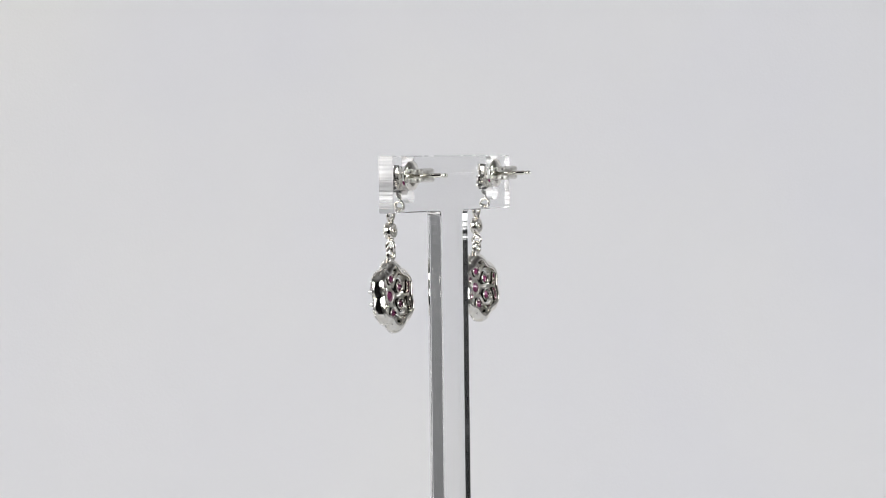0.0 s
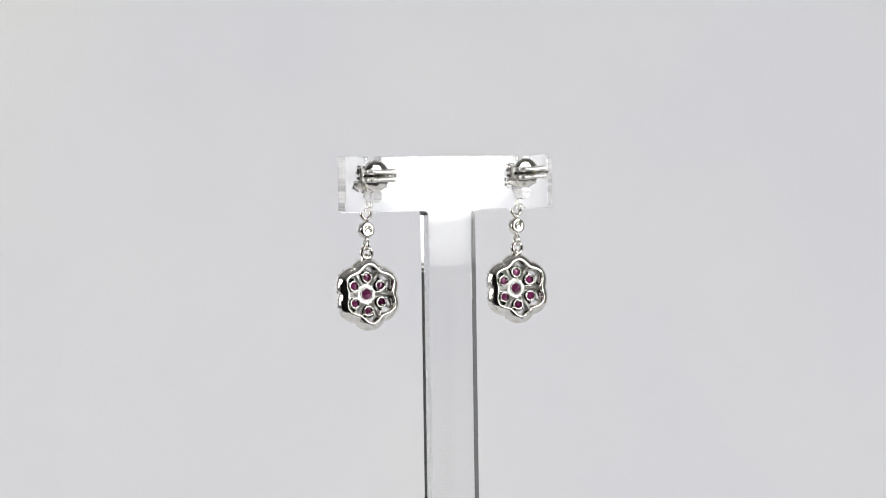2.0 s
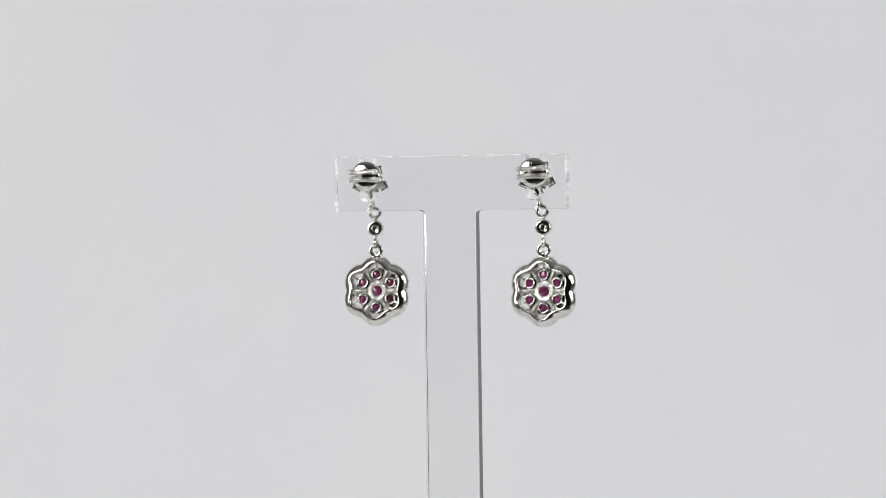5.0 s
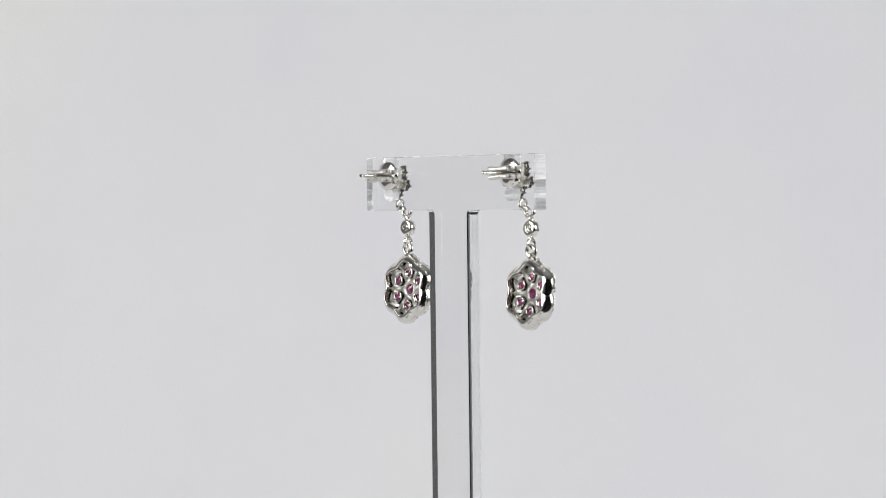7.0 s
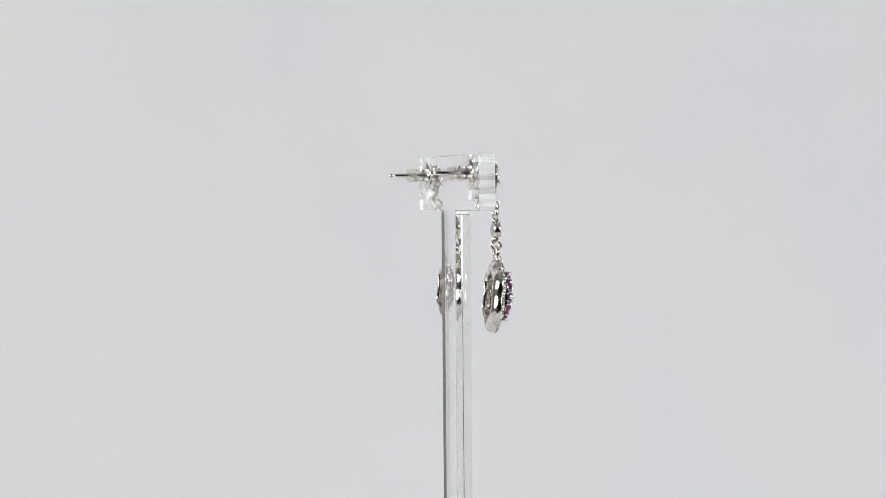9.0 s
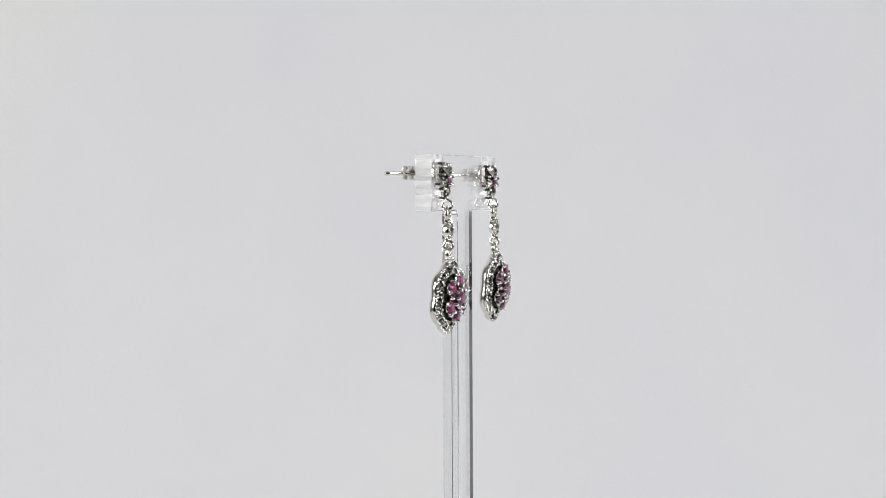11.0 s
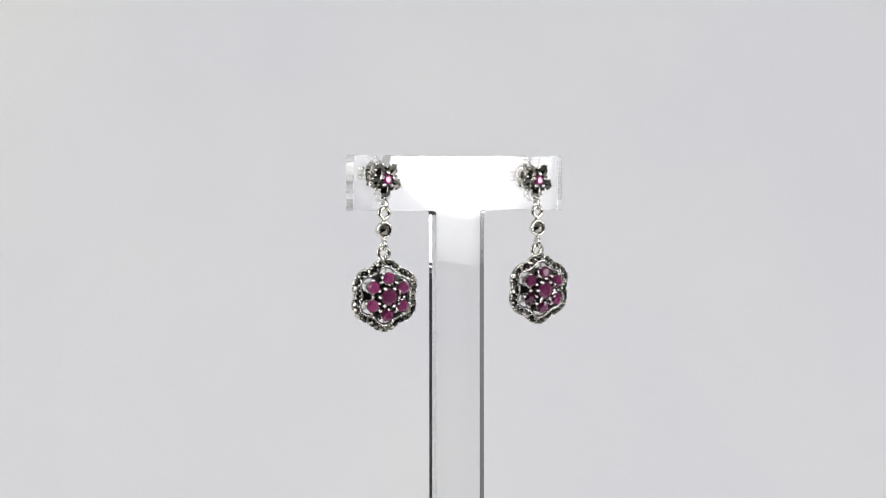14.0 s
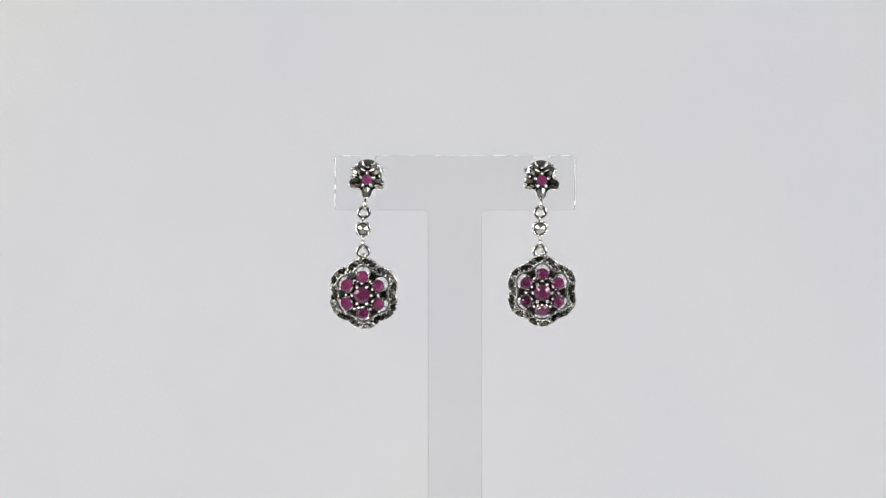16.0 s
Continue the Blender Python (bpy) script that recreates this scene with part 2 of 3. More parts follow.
def build_led_lamp(az, height, dist, inner, outer):
    """A small gooseneck lamp standing on the paper, its round lens facing the stand."""
    a = radians(az)
    c = Vector((math.sin(a) * dist, -math.cos(a) * dist, height))
    aim = look(c, (0, 0, -0.004)).to_3x3().to_4x4()
    root = tagged(new("desk_lamp"), "small black gooseneck LED lamp standing on the white paper", "lamp", "small lamps beside the stand")
    away = Vector((c.x, c.y, 0)).normalized()
    foot = Vector((c.x, c.y, FLOOR)) + away * 0.11
    root.matrix_basis = Matrix.Translation(foot)
    head = Matrix.Translation(c - foot) @ aim
    k = 1 / K
    bm = bmesh.new()
    lathe(bm, (0, 0, 0), (0, 0, 1), [(outer * k * 1.01, -2.0), (outer * k * 1.06, -2.0), (outer * k * 1.06, 3), (outer * k * 0.9, 16), (14, 30), (8, 34)], 48)
    bmesh.ops.delete(bm, geom=[f for f in bm.faces if len(f.verts) > 4 and f.calc_center_median().z < 0], context="FACES_ONLY")
    shell = part("lamp_head", bm, LAMP_BLACK, root, at=head)
    bm = bmesh.new()
    bmesh.ops.create_circle(bm, cap_ends=True, segments=64, radius=outer)
    part("lens", bm, led_material("led_lens", inner, outer), shell, "round white glowing lens", smooth=False)
    # bent neck from the back of the head down to the base
    bm = bmesh.new()
    p0, p3 = head @ Vector((0, 0, 32 * K)), Vector((0, 0, 0.01))
    p1, p2 = p0 + (head.to_3x3() @ Vector((0, 0, 0.07))), Vector((0, 0, 0.16))
    rows = []
    for i in range(25):
        t = i / 24
        p = p0 * (1 - t) ** 3 + p1 * 3 * t * (1 - t) ** 2 + p2 * 3 * t * t * (1 - t) + p3 * t ** 3
        d = ((p1 - p0) * (1 - t) ** 2 + (p2 - p1) * 2 * t * (1 - t) + (p3 - p2) * t * t).normalized()
        side = Vector((-away.y, away.x, 0))
        up = d.cross(side)
        rows.append([p + (side * math.cos(q) + up * math.sin(q)) * 0.004 for q in (2 * math.pi * j / 12 for j in range(12))])
    grid_faces(bm, rows)
    part("gooseneck", bm, LAMP_BLACK, root)
    bm = bmesh.new()
    lathe(bm, (0, 0, 0), (0, 0, 1), [(40, 0), (40, 8), (36, 12), (6, 14)], 40)
    part("base", bm, LAMP_BLACK, root)


build_sweep()
low = build_room()
for row in LED_LAMPS:
    build_led_lamp(*row)
for row in ADDED_LAMPS:
    build_added_lamp(*row, low)


# ---- the clear stand ----
W, H, T, LEG, POST_U = 40.0, 9.17, 2.69, 9.15, 14.35
DEEP = 235.0


def arc_pts(cx, cz, r, a0, a1, n=5):
    return [(cx + r * math.cos(radians(a0 + (a1 - a0) * i / n)), cz + r * math.sin(radians(a0 + (a1 - a0) * i / n))) for i in range(n + 1)]


def stand_outline():
    """Right half from the middle of the top edge to the foot, then mirrored."""
    u = POST_U
    pts = arc_pts(u - 1.65, -0.6, 0.6, 90, 10, 5) + [(u - 0.8, -2.0)] + arc_pts(u, -3.45, 0.72, 180, 360, 8) + [(u + 0.8, -2.0)]
    pts += arc_pts(u + 1.65, -0.6, 0.6, 170, 90, 5)
    pts += arc_pts(W / 2 - 0.3, -0.3, 0.3, 90, 0, 3) + arc_pts(W / 2 - 0.3, -H + 0.3, 0.3, 0, -90, 3)
    pts += arc_pts(LEG / 2 + 0.7, -H - 0.7, 0.7, 90, 180, 5)
    pts += [(LEG / 2, -DEEP)]
    return pts + [(-x, z) for x, z in reversed(pts)]


def build_stand():
    """T cut from one acrylic sheet; origin at the foot."""
    bm = bmesh.new()
    pts = stand_outline()
    b = 0.12
    rows = []
    n = len(pts)
    inset = []
    for i, (x, z) in enumerate(pts):
        ax, az = pts[i - 1]
        cx, cz = pts[(i + 1) % n]
        d = Vector((cx - ax, cz - az)).normalized()
        inset.append((x + d.y * b, z - d.x * b))
    for v, ring in ((T / 2, inset), (T / 2 - b, pts), (-T / 2 + b, pts), (-T / 2, inset)):
        rows.append([P(x, v, z + DEEP) for x, z in ring])
    vs = grid_faces(bm, rows, True, False, [1, 1, 1])
    # a drilled hole below each notch
    m, rad = 32, 1.12
    flat = list(inset)
    edges = [(i, (i + 1) % n) for i in range(n)]
    front, back = list(vs[0]), list(vs[-1])
    for u in (-POST_U, POST_U):
        ring = [(u + rad * math.cos(2 * math.pi * j / m), -6.5 + rad * math.sin(2 * math.pi * j / m)) for j in range(m)]
        edges += [(len(flat) + j, len(flat) + (j + 1) % m) for j in range(m)]
        flat += ring
        wall = grid_faces(bm, [[P(x, v, z + DEEP) for x, z in ring] for v in (T / 2, -T / 2)], True, False, [2])
        front += wall[0]
        back += wall[1]
    for tri in delaunay_2d_cdt([Vector(p) for p in flat], edges, [], 1, 1e-6)[2]:
        mid = sum((Vector(flat[i]) for i in tri), Vector((0, 0))) / 3
        if (Vector((abs(mid.x) - POST_U, mid.y + 6.5))).length > rad * 0.99:
            bm.faces.new([front[i] for i in tri])
            bm.faces.new([back[i] for i in tri])
    for f in bm.faces:
        c = f.calc_center_median()
        if f.material_index == 1 and c.z > (DEEP - H - 0.1) * K and (abs(c.x) > (W / 2 - 0.4) * K or c.z > (DEEP - 4.5) * K):
            f.material_index = 2
    ob = new("earring_stand", mesh_of("earring_stand", bm, [ACRYLIC, CUT_EDGE, CUT_END], smooth=False))
    ob.visible_shadow = False
    return tagged(ob, "clear acrylic T-shaped earring stand with notched and drilled crossbar", "earring stand")


# ---- the earrings ----
def flower(phi, c=2.8, rho=3.24):
    """Outline of the six-lobed pendant, a lobe pointing up."""
    d = (math.degrees(phi) - 90 + 30) % 60 - 30
    s = math.sin(radians(d)) * c
    return c * math.cos(radians(d)) + math.sqrt(rho * rho - s * s)


def on_flower(phi, f, v, cw):
    """A point between the outer outline (f = 0) and the scalloped opening (f = 1)."""
    r = flower(phi) * (1 - f) + (4.32 + 0.4 * math.cos(6 * (phi - math.pi / 2))) * f
    return P(r * math.cos(phi), v, cw + r * math.sin(phi))


RUBY_BIG = gem(1.45, 0.42, 1.9, 10, mats=RUBY, name="ruby")
RUBY_PETAL = gem(1.0, 0.36, 1.55, 8, mats=RUBY, name="ruby")
RUBY_SMALL = gem(0.95, 0.32, 1.55, 8, mats=RUBY, name="ruby")
MARC_PETAL = gem(0.98, 0.5, 0.5, 8, 0.3, MARCASITE, "marcasite")
MARC_SMALL = gem(0.49, 0.34, 0.25, 6, 0.25, MARCASITE, "marcasite")
MARC_LINK = gem(1.02, 0.55, 0.4, 8, 0.12, MARCASITE, "marcasite")


def prong_mesh():
    bm = bmesh.new()
    lathe(bm, (0, 0, 0), (0, 0, 1), [(0.6, -2.9), (0.8, -1.2), (0.95, -0.4), (1.0, 0.1), (0.88, 0.55), (0.55, 0.88), (0.15, 1.0)], 9, [1, 1, 0, 0, 0, 0])
    return mesh_of("prong", bm, [BEAD, OXIDE])


PRONG = prong_mesh()


def prong(parent, c, rad, squash=1.0, axis=(0, -1, 0)):
    """One rounded claw tip, drawn out along its axis."""
    q = Vector(axis).to_track_quat("Z", "Y").to_matrix().to_4x4()
    part("prong", PRONG, None, parent, "", Matrix.Translation(c) @ q @ Matrix.Diagonal((rad, rad, rad * squash, 1)))


def facing(u, v, w, tip=(0, 1, 0), spin=0):
    """A pose at u, v, w whose +v leans along tip (in u, v, w)."""
    d = Vector((tip[0], -tip[1], tip[2])).normalized()
    q = Vector((0, -1, 0)).rotation_difference(d).to_matrix().to_4x4()
    return Matrix.Translation(P(u, v, w)) @ q @ turn(spin, "Y")


def build_stud(root):
    cw = -0.95
    # star plate
    bm = bmesh.new()
    rows = []
    for inset, v in ((0.25, 1.42), (0.0, 1.55), (0.05, 2.05), (0.45, 2.25)):
        ring = []
        for i in range(20):
            a = radians(-90 + 18 * i)
            r = (3.15, 2.35, 1.85, 2.35)[i % 4] - inset
            ring.append(P(r * math.cos(a), v, cw + r * math.sin(a)))
        rows.append(ring)
    vs = grid_faces(bm, rows, True, False, [0, 0, 1])
    bm.faces.new(vs[0])
    bm.faces.new(vs[-1]).material_index = 1
    lathe(bm, P(0, 1.9, cw), (0, -1, 0), [(1.5, 0), (1.35, 0.45), (1.12, 0.85), (0.5, 0.6)], 20, [0, 0, 1])
    stud = part("stud_setting", bm, [SILVER, OXIDE], root, "five-petalled silver star setting", smooth=False)
    for i in range(5):
        a = radians(-90 + 72 * i)
        tip = (0.38 * math.cos(a), 1, 0.38 * math.sin(a))
        part("marcasite", MARC_PETAL, None, stud, "dark faceted marcasite", facing(2.1 * math.cos(a), 2.4, cw + 2.1 * math.sin(a), tip) @ turn(90 - 72 * i, "Y") @ Matrix.Diagonal((1.2, 1, 0.84, 1)))
    part("ruby", RUBY_SMALL, None, stud, "round pink ruby", facing(0, 2.85, cw, (0.0, 1, 0.05), 15))
    for i in range(5):
        a = radians(-54 + 72 * i)
        c, s = math.cos(a), math.sin(a)
        prong(stud, P(1.12 * c, 3.0, cw + 1.12 * s), 0.34, 1.4, (-c * 0.3, -1, -s * 0.3))
        prong(stud, P(2.0 * c, 2.3, cw + 2.0 * s), 0.26, 1.3, (0, -1, 0))
        a = radians(-90 + 72 * i)
        c, s = math.cos(a), math.sin(a)
        prong(stud, P(3.0 * c, 2.25, cw + 3.0 * s), 0.3, 1.3, (0, -1, 0))
        for o in (-0.33, 0.33):
            prong(stud, P(2.55 * math.cos(a + o), 2.4, cw + 2.55 * math.sin(a + o)), 0.18)
    # post with a grooved, rounded tip
    bm = bmesh.new()
    lathe(bm, P(0, 1.5, 0), (0, 1, 0), [(0.36, 0), (0.36, 8.3), (0.25, 8.45), (0.25, 8.75), (0.37, 8.9), (0.37, 9.35), (0.22, 9.6)], 16)
    part("post", bm, SILVER, root)
    # friction back: domed disc and two flattened scrolls with knobbed edges
    bm = bmesh.new()
    lathe(bm, P(0, -1.38, 0), (0, 1, 0), [(2.36, 0.0), (2.46, 0.1), (2.42, 0.24), (2.1, 0.42), (1.5, 0.62), (0.9, 0.7), (0.4, 0.72)], 40)
    nut = part("friction_back", bm, SILVER, root, "silver butterfly friction back")
    for side in (1, -1):
        bm = bmesh.new()
        loop, inner = [], []
        for i in range(40):
            t = i / 39
            a = radians(-90 + 400 * t)
            ry, rz = 1.4 * (1 - 0.35 * t), 0.47 * (1 - 0.4 * t)
            # a squarish loop
            ca, sa = (math.copysign(abs(f) ** 0.6, f) for f in (math.cos(a), math.sin(a)))
            loop.append((-3.3 - ry * ca, side * (0.68 + rz * sa)))
            inner.append((-3.3 - (ry - 0.22) * ca, side * (0.68 + (rz - 0.17) * sa)))
        path = loop + inner[::-1]
        wide = lambda v: 2.45 + 0.24 * (v + 2.0) + 0.22 * math.cos(2 * math.pi * (v + 2.1) / 1.25)
        rows = [[P(f * wide(v), v, w * q) for v, w in path] for f, q in ((-1.0, 0.98), (-0.96, 1.05), (-0.8, 1.02), (-0.4, 0.94), (0.4, 0.94), (0.8, 1.02), (0.96, 1.05), (1.0, 0.98))]
        mid = len(path)
        vs = grid_faces(bm, rows, True, False)
        for ring in (vs[0], vs[-1]):
            for i in range(39):
                bm.faces.new((ring[i], ring[i + 1], ring[mid - 2 - i], ring[mid - 1 - i]))
        for x in (-1, 1):
            for v in (-2.2, -3.2, -4.2):
                ball(bm, P(x * (wide(v) - 0.1), v, side * 0.7), 0.43, 10)
        part("curl", bm, CAST, nut)


def build_links(root):
    """The parts of the chain, top to bottom, each with its share of the chain's way out of plumb."""
    v = 2.75
    chain = []
    bm = bmesh.new()
    torus(bm, P(0, 2.5, -5.0), (1, 0, 0), 0.78, 0.29, 22, 8)
    chain.append((part("loop", bm, SILVER, root), 0.45))
    bm = bmesh.new()
    torus(bm, P(0, v - 0.1, -6.3), (0, -1, 0), 0.86, 0.37, 30, 10)
    chain.append((part("jump_ring", bm, SILVER, root), 0.8))
    cw = -8.98
    bm = bmesh.new()
    lathe(bm, P(0, 2.1, cw), (0, -1, 0), [(0.35, 0.12), (0.75, 0.02), (1.15, 0.0), (1.32, 0.15), (1.38, 0.95), (1.3, 1.17), (1.02, 1.15), (0.9, 0.9)], 30, [0, 0, 0, 0, 0, 0, 1])
    torus(bm, P(0, v - 0.1, cw + 1.6), (1, 0, 0), 0.4, 0.2, 18, 8)
    torus(bm, P(0, v - 0.1, cw - 1.65), (1, 0, 0), 0.4, 0.2, 18, 8)
    # maker's stamp: a raised oval on the back
    torus(bm, P(0, 2.12, cw), (0, -1, 0), 0.5, 0.09, 20, 6)
    for i in range(12):
        a = radians(30 * i + 15)
        ball(bm, P(1.2 * math.cos(a), 3.23, cw + 1.2 * math.sin(a)), 0.23, 8)
    bezel = part("bezel_link", bm, [SILVER, OXIDE], root, "small round silver link set with one dark marcasite")
    chain.append((bezel, 1.0))
    part("marcasite", MARC_LINK, None, bezel, "", facing(0, 3.12, cw, (0, 1, 0), 10))
    bm = bmesh.new()
    torus(bm, P(0, v, -11.45), (1, 0, 0), 0.74, 0.29, 22, 8)
    chain.append((part("loop", bm, SILVER, root), 1.0))
    bm = bmesh.new()
    torus(bm, P(0, v, -12.75), (0, -1, 0), 0.92, 0.38, 30, 10)
    chain.append((part("jump_ring", bm, SILVER, root), 1.0))
    return chain


def build_pendant(root, yaw):
    cw = -19.65
    n = 132
    phis = [2 * math.pi * i / n for i in range(n)]
    bm = bmesh.new()
    prof = [(1.06, 3.1), (1.02, 3.68), (0.95, 3.8), (0.84, 3.7), (0.78, 3.3), (0.14, 3.15), (0.05, 3.22), (0.0, 3.02), (0.01, 2.74),
            (0.08, 2.46), (0.2, 2.2), (0.36, 1.98), (0.55, 1.8), (0.72, 1.68), (0.85, 1.62), (0.95, 1.64), (1.03, 1.78), (1.06, 2.1), (1.07, 2.9)]
    grid_faces(bm, [[on_flower(p, i, v, cw) for p in phis] for i, v in prof], True, True, [0, 0, 0, 1, 1, 0, 0] + [0] * 12)
    torus(bm, P(0, 2.9, cw + 6.15), (1, 0, 0), 0.42, 0.24, 20, 8)
    shell = part("pendant", bm, [SILVER, OXIDE], root, "six-lobed silver flower pendant with hollow back")
    # pierced plate that holds the rubies: a centre cup, six seats and the bars between
    bm = bmesh.new()
    lathe(bm, P(0, 3.3, cw), (0, -1, 0), [(0.9, 0.35), (1.15, 0.08), (1.85, 0.2), (2.15, 0.45), (2.1, 0.85), (1.7, 1.25), (1.3, 1.85), (0.9, 1.6)], 30, [0, 0, 0, 1, 1, 1, 0])
    torus(bm, P(0, 3.42, cw), (0, -1, 0), 1.06, 0.16, 24, 8)
    part("centre_cup", bm, [CAST, OXIDE], shell, "silver cup, blackened round the middle stone")
    bm = bmesh.new()
    lathe(bm, P(0, 0, 0), (0, -1, 0), [(0.6, 0.25), (0.76, 0.05), (0.9, 0.15), (1.12, 1.2), (1.05, 1.72), (0.5, 1.5)], 18, [0, 0, 1, 0, 0])
    torus(bm, P(0, 0.06, 0), (0, -1, 0), 0.8, 0.13, 20, 8)
    ball(bm, P(0, 0.25, 0.98), 0.22, 8)
    seat = mesh_of("seat", bm, [SILVER, OXIDE])
    # scalloped base plate, pierced by a crescent outside each seat
    m = 20
    rim = [(on_flower(p, 1.06, 0, 0).x / K, on_flower(p, 1.06, 0, 0).z / K) for p in phis]
    flat, edges, slits = list(rim), [(i, (i + 1) % n) for i in range(n)], []
    for i in range(6):
        a = radians(90 + 60 * i)
        arc = [a + radians(-88 + 176 * j / m) for j in range(m + 1)]
        at = lambda t, r: (3.0 * math.cos(a) + r * math.cos(t), 3.0 * math.sin(a) + r * math.sin(t))
        ring = [at(t, 1.08 + 0.42 * max(0.0, math.cos(t - a)) ** 0.6) for t in arc] + [at(t, 1.06) for t in arc[::-1][1:-1]]
        edges += [(len(flat) + j, len(flat) + (j + 1) % len(ring)) for j in range(len(ring))]
        slits.append([(len(flat) + j) for j in range(len(ring))])
        flat += ring
    bm = bmesh.new()
    dome = lambda x, z: 3.05 + 1.8 * max(0.0, 1 - math.hypot(x, z) / 4.6)
    skin = [[bm.verts.new(P(x, dome(x, z) + h, cw + z)) for x, z in flat] for h in (0.25, -0.05)]
    for tri in delaunay_2d_cdt([Vector(p) for p in flat], edges, [], 1, 1e-6)[2]:
        if any(all(i in slit for i in tri) for slit in slits):
            continue
        bm.faces.new([skin[0][i] for i in tri]).material_index = 1
        bm.faces.new([skin[1][i] for i in tri])
    for slit in slits:
        for i, j in zip(slit, slit[1:] + slit[:1]):
            bm.faces.new((skin[0][i], skin[0][j], skin[1][j], skin[1][i]))
    part("base_plate", bm, [CAST, OXIDE], shell, "pierced silver plate, blackened in front", smooth=False)
    bars = []
    for r0, r1, wd in ((1.7, 4.1, 0.3), (3.3, 4.75, 0.18)):
        bm = bmesh.new()
        ring = lambda r, lo, hi: [P(r, v, k) for k, v in ((-wd, lo), (wd, lo), (wd * 0.8, hi), (-wd * 0.8, hi))]
        vs = grid_faces(bm, [ring(r0, 3.25, 4.0), ring((r0 + r1) / 2, 3.1, 3.6), ring(r1, 2.95, 3.2)], True, False)
        bm.faces.new(vs[0]), bm.faces.new(vs[-1])
        bars.append(mesh_of("bar", bm, CAST))
    part("ruby", RUBY_BIG, None, shell, "large round pink ruby", facing(0, 5.25, cw, (0, 1, 0), 8))
    for i in range(6):
        a = radians(90 + 60 * i)
        c, s = math.cos(a), math.sin(a)
        part("seat", seat, None, shell, "", Matrix.Translation(P(2.8 * c, 2.9, cw + 2.8 * s)) @ turn(-(60 * i), "Y"))
        for mesh, o in zip(bars, (30, 0)):
            part("bar", mesh, None, shell, "", Matrix.Translation(P(0, 0, cw)) @ turn(-(90 + 60 * i + o), "Y"))
        tip = (0.14 * c + random.uniform(-0.09, 0.09), 1, 0.14 * s + random.uniform(-0.09, 0.09))
        part("ruby", RUBY_PETAL, None, shell, "small round pink ruby", facing(3.0 * c, 4.7, cw + 3.0 * s, tip, random.uniform(0, 45)) @ Matrix.Scale(1.08, 4))
        b = a + radians(30)
        prong(shell, P(1.6 * math.cos(b), 5.28, cw + 1.6 * math.sin(b)), 0.36, 1.5, (-math.cos(b) * 0.25, -1, -math.sin(b) * 0.25))
        prong(shell, P(2.65 * math.cos(b), 4.72, cw + 2.65 * math.sin(b)), 0.34, 1.5, (0, -1, 0))
        for o in (-0.26, 0.26):
            prong(shell, P(3.8 * math.cos(a + o), 4.58, cw + 3.8 * math.sin(a + o)), 0.32, 1.8, (c * 0.25, -1, s * 0.25))
        prong(shell, P(1.98 * c, 5.0, cw + 1.98 * s), 0.32, 1.9, (0, -1, 0))
    # marcasite border, walked at even steps along the outline
    steps = 720
    pts = [on_flower(2 * math.pi * i / steps, 0.42, 0, 0) for i in range(steps + 1)]
    dist = [0.0]
    for i in range(steps):
        dist.append(dist[-1] + (pts[i + 1] - pts[i]).length)
    at = lambda f: 2 * math.pi * float(np.interp(f * dist[-1], dist, range(steps + 1))) / steps
    beads = bmesh.new()
    count = 36
    for i in range(count):
        p = at((i + 0.5) / count)
        m = facing(0, 0, 0, (0.2 * math.cos(p), 1, 0.2 * math.sin(p)), random.uniform(0, 60))
        m.translation = on_flower(p, 0.44, 3.42, cw)
        part("marcasite", MARC_SMALL, None, shell, "", m)
        for k, f in ((0, 0.14), (0.5, 0.08), (0, 0.72)):
            ball(beads, on_flower(at((i + k) / count), f, 3.3 + 0.25 * f, cw), random.uniform(0.17, 0.23), 8)
    for i in range(78):
        ball(beads, on_flower(at((i + 0.5) / 78), 0.84, 3.7, cw), 0.13, 6)
    tagged(part("millgrain", beads, BEAD, shell, "rows of tiny silver beads"), kind="stuff")
    top = P(0, 2.9, cw + 6.2)
    shell.matrix_basis = Matrix.Translation(top) @ turn(5.0, "X") @ turn(yaw, "Z") @ Matrix.Translation(-top)
    return shell


def build_earring(hang, out, drop, yaw):
    """hang: turn of the stud on its post; out: the chain's offset from plumb below the post; drop and yaw: the pendant's."""
    root = tagged(new("earring"), "silver drop earring with pink rubies and dark marcasite flower pendant",
                  "earring", "pair of earrings on the stand")
    build_stud(root)
    plumb = hang.inverted()
    for ob, share in build_links(root):
        ob.matrix_basis = plumb @ Matrix.Translation(P(out[0] * share, 0, out[1]))
    shell = build_pendant(root, yaw)
    shell.matrix_basis = plumb @ Matrix.Translation(P(*drop)) @ shell.matrix_basis
    return root, shell


stand = build_stand()
HANG_A = turn(2.5, "Y") @ turn(1.6, "Z")
HANG_B = turn(0.5, "Y") @ turn(0.5, "Z")
earring, _ = build_earring(HANG_A, (-0.64, -0.15), (-0.5, 0.18, -0.16), -6.0)
other, other_pendant = build_earring(HANG_B, (-0.3, 0.06), (-0.33, 0.18, 0.12), -0.5)


# ---- the turning ----
LEAN = turn(0.425, "Y") @ turn(0.05, "X")
OFF = Matrix.Translation((0.503 * K, -0.712 * K, 0))


def stand_pose(t):
    return turn(240.12 - 15.075 * t + 0.01298 * (t - 8) ** 2, "Z") @ LEAN @ OFF


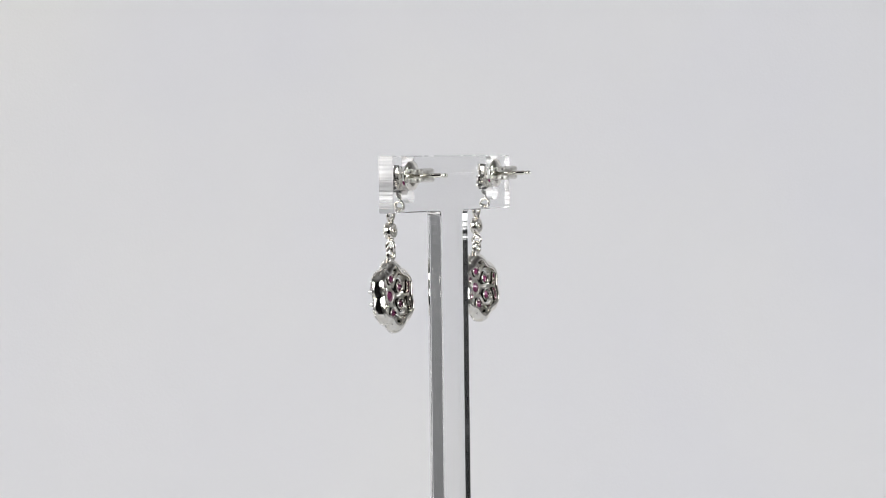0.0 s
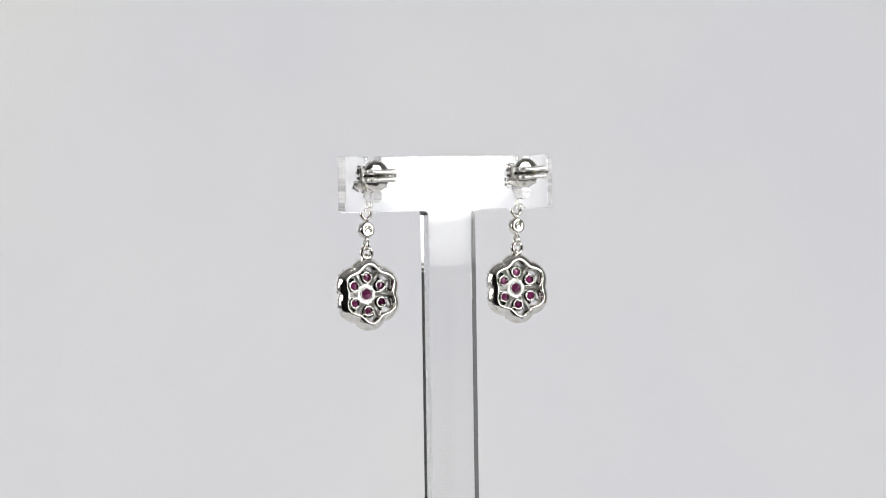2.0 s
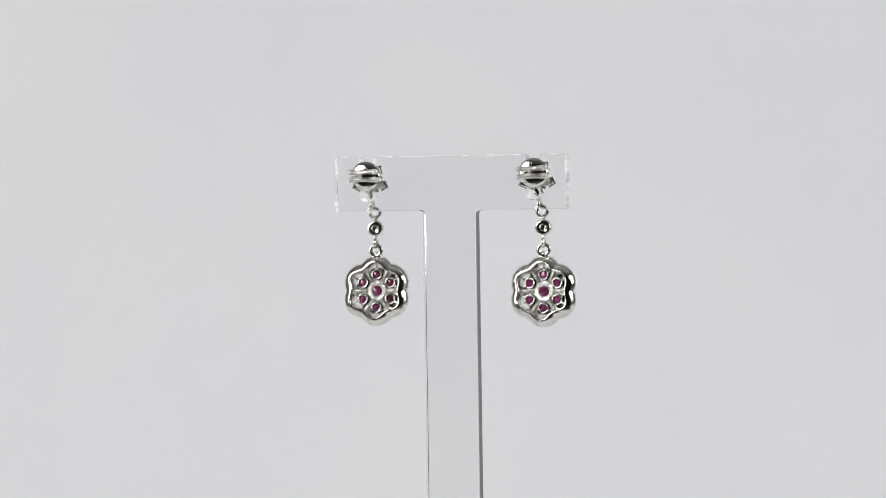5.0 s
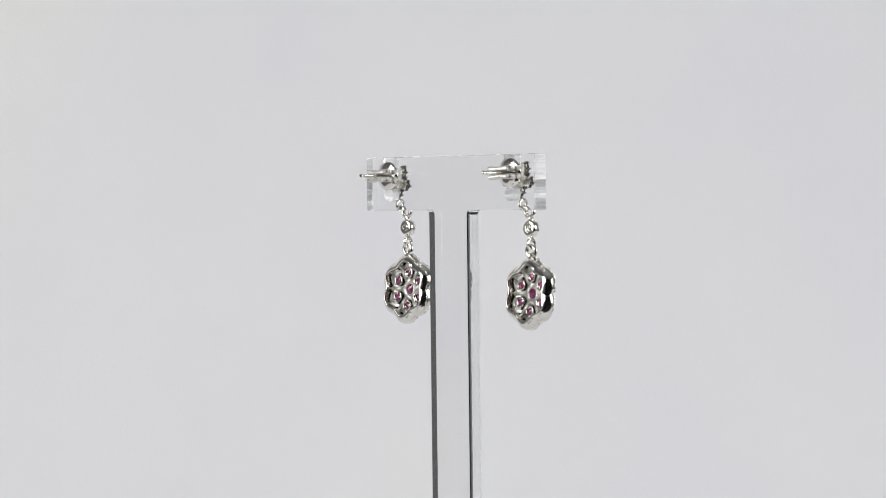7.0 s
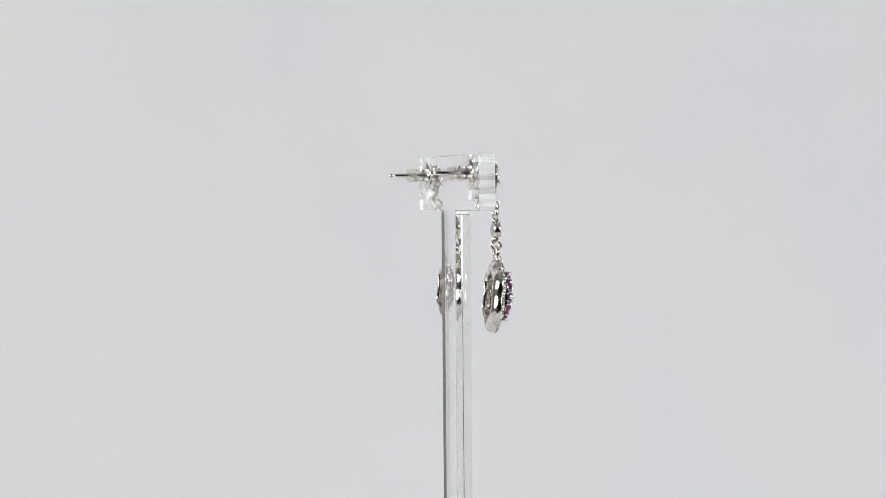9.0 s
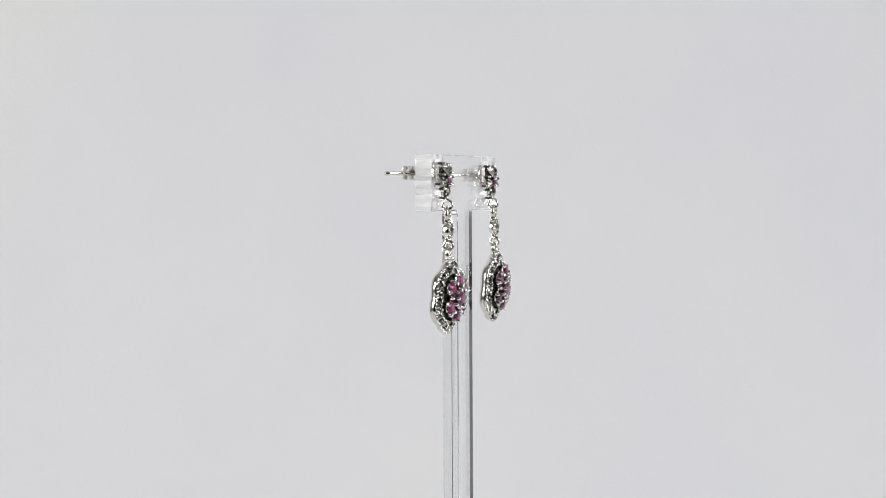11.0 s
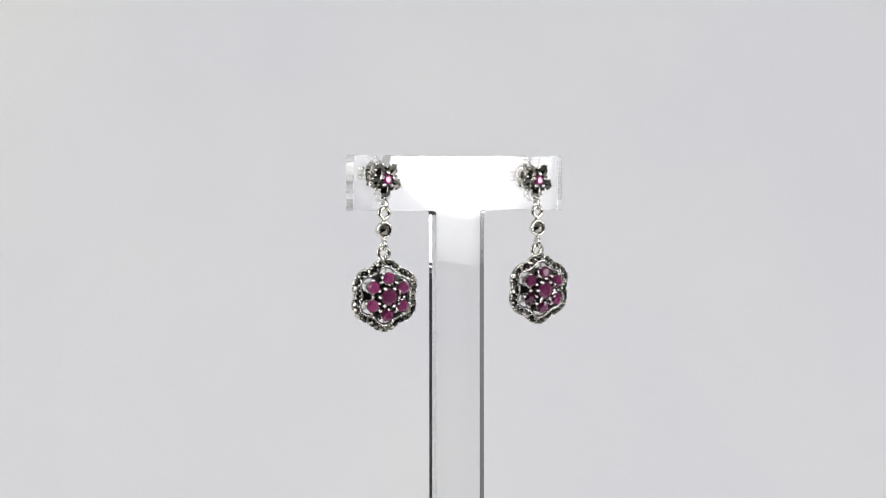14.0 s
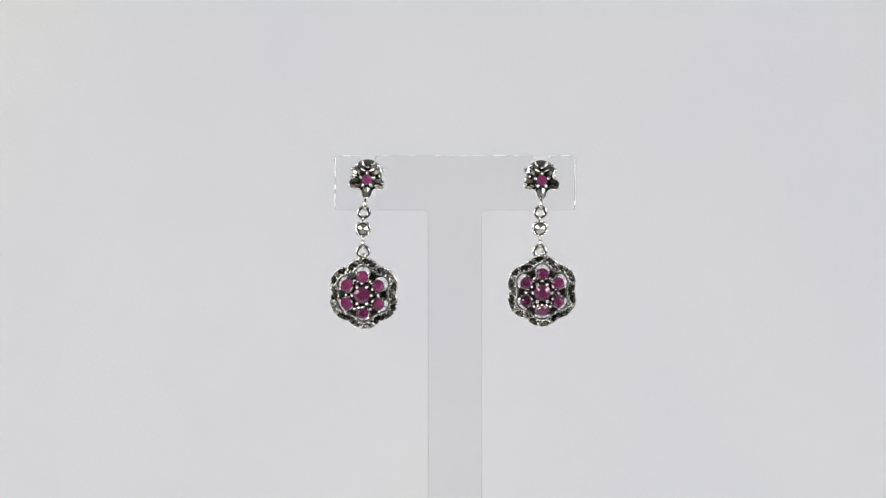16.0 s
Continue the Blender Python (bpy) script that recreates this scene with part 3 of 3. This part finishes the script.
def motions():
    times = [i * 0.5 for i in range(33)]
    foot = Matrix.Translation((0, 0, -DEEP * K))
    walk(stand, [(t, stand_pose(t) @ foot) for t in times])
    for ob, u, w, hang in ((earring, -14.55, -3.05, HANG_A), (other, 14.36, -3.2, HANG_B)):
        walk(ob, [(t, stand_pose(t) @ Matrix.Translation(P(u, 0, w)) @ hang) for t in times])
    # the second pendant settles a little sideways between 9 and 11.5 s
    hung = other_pendant.matrix_basis.copy()
    settled = Matrix.Translation(P(0.38, 0, 0.28)) @ hung
    walk(other_pendant, [(0, hung), (9, hung), (11.5, settled), (16, settled)])


motions()
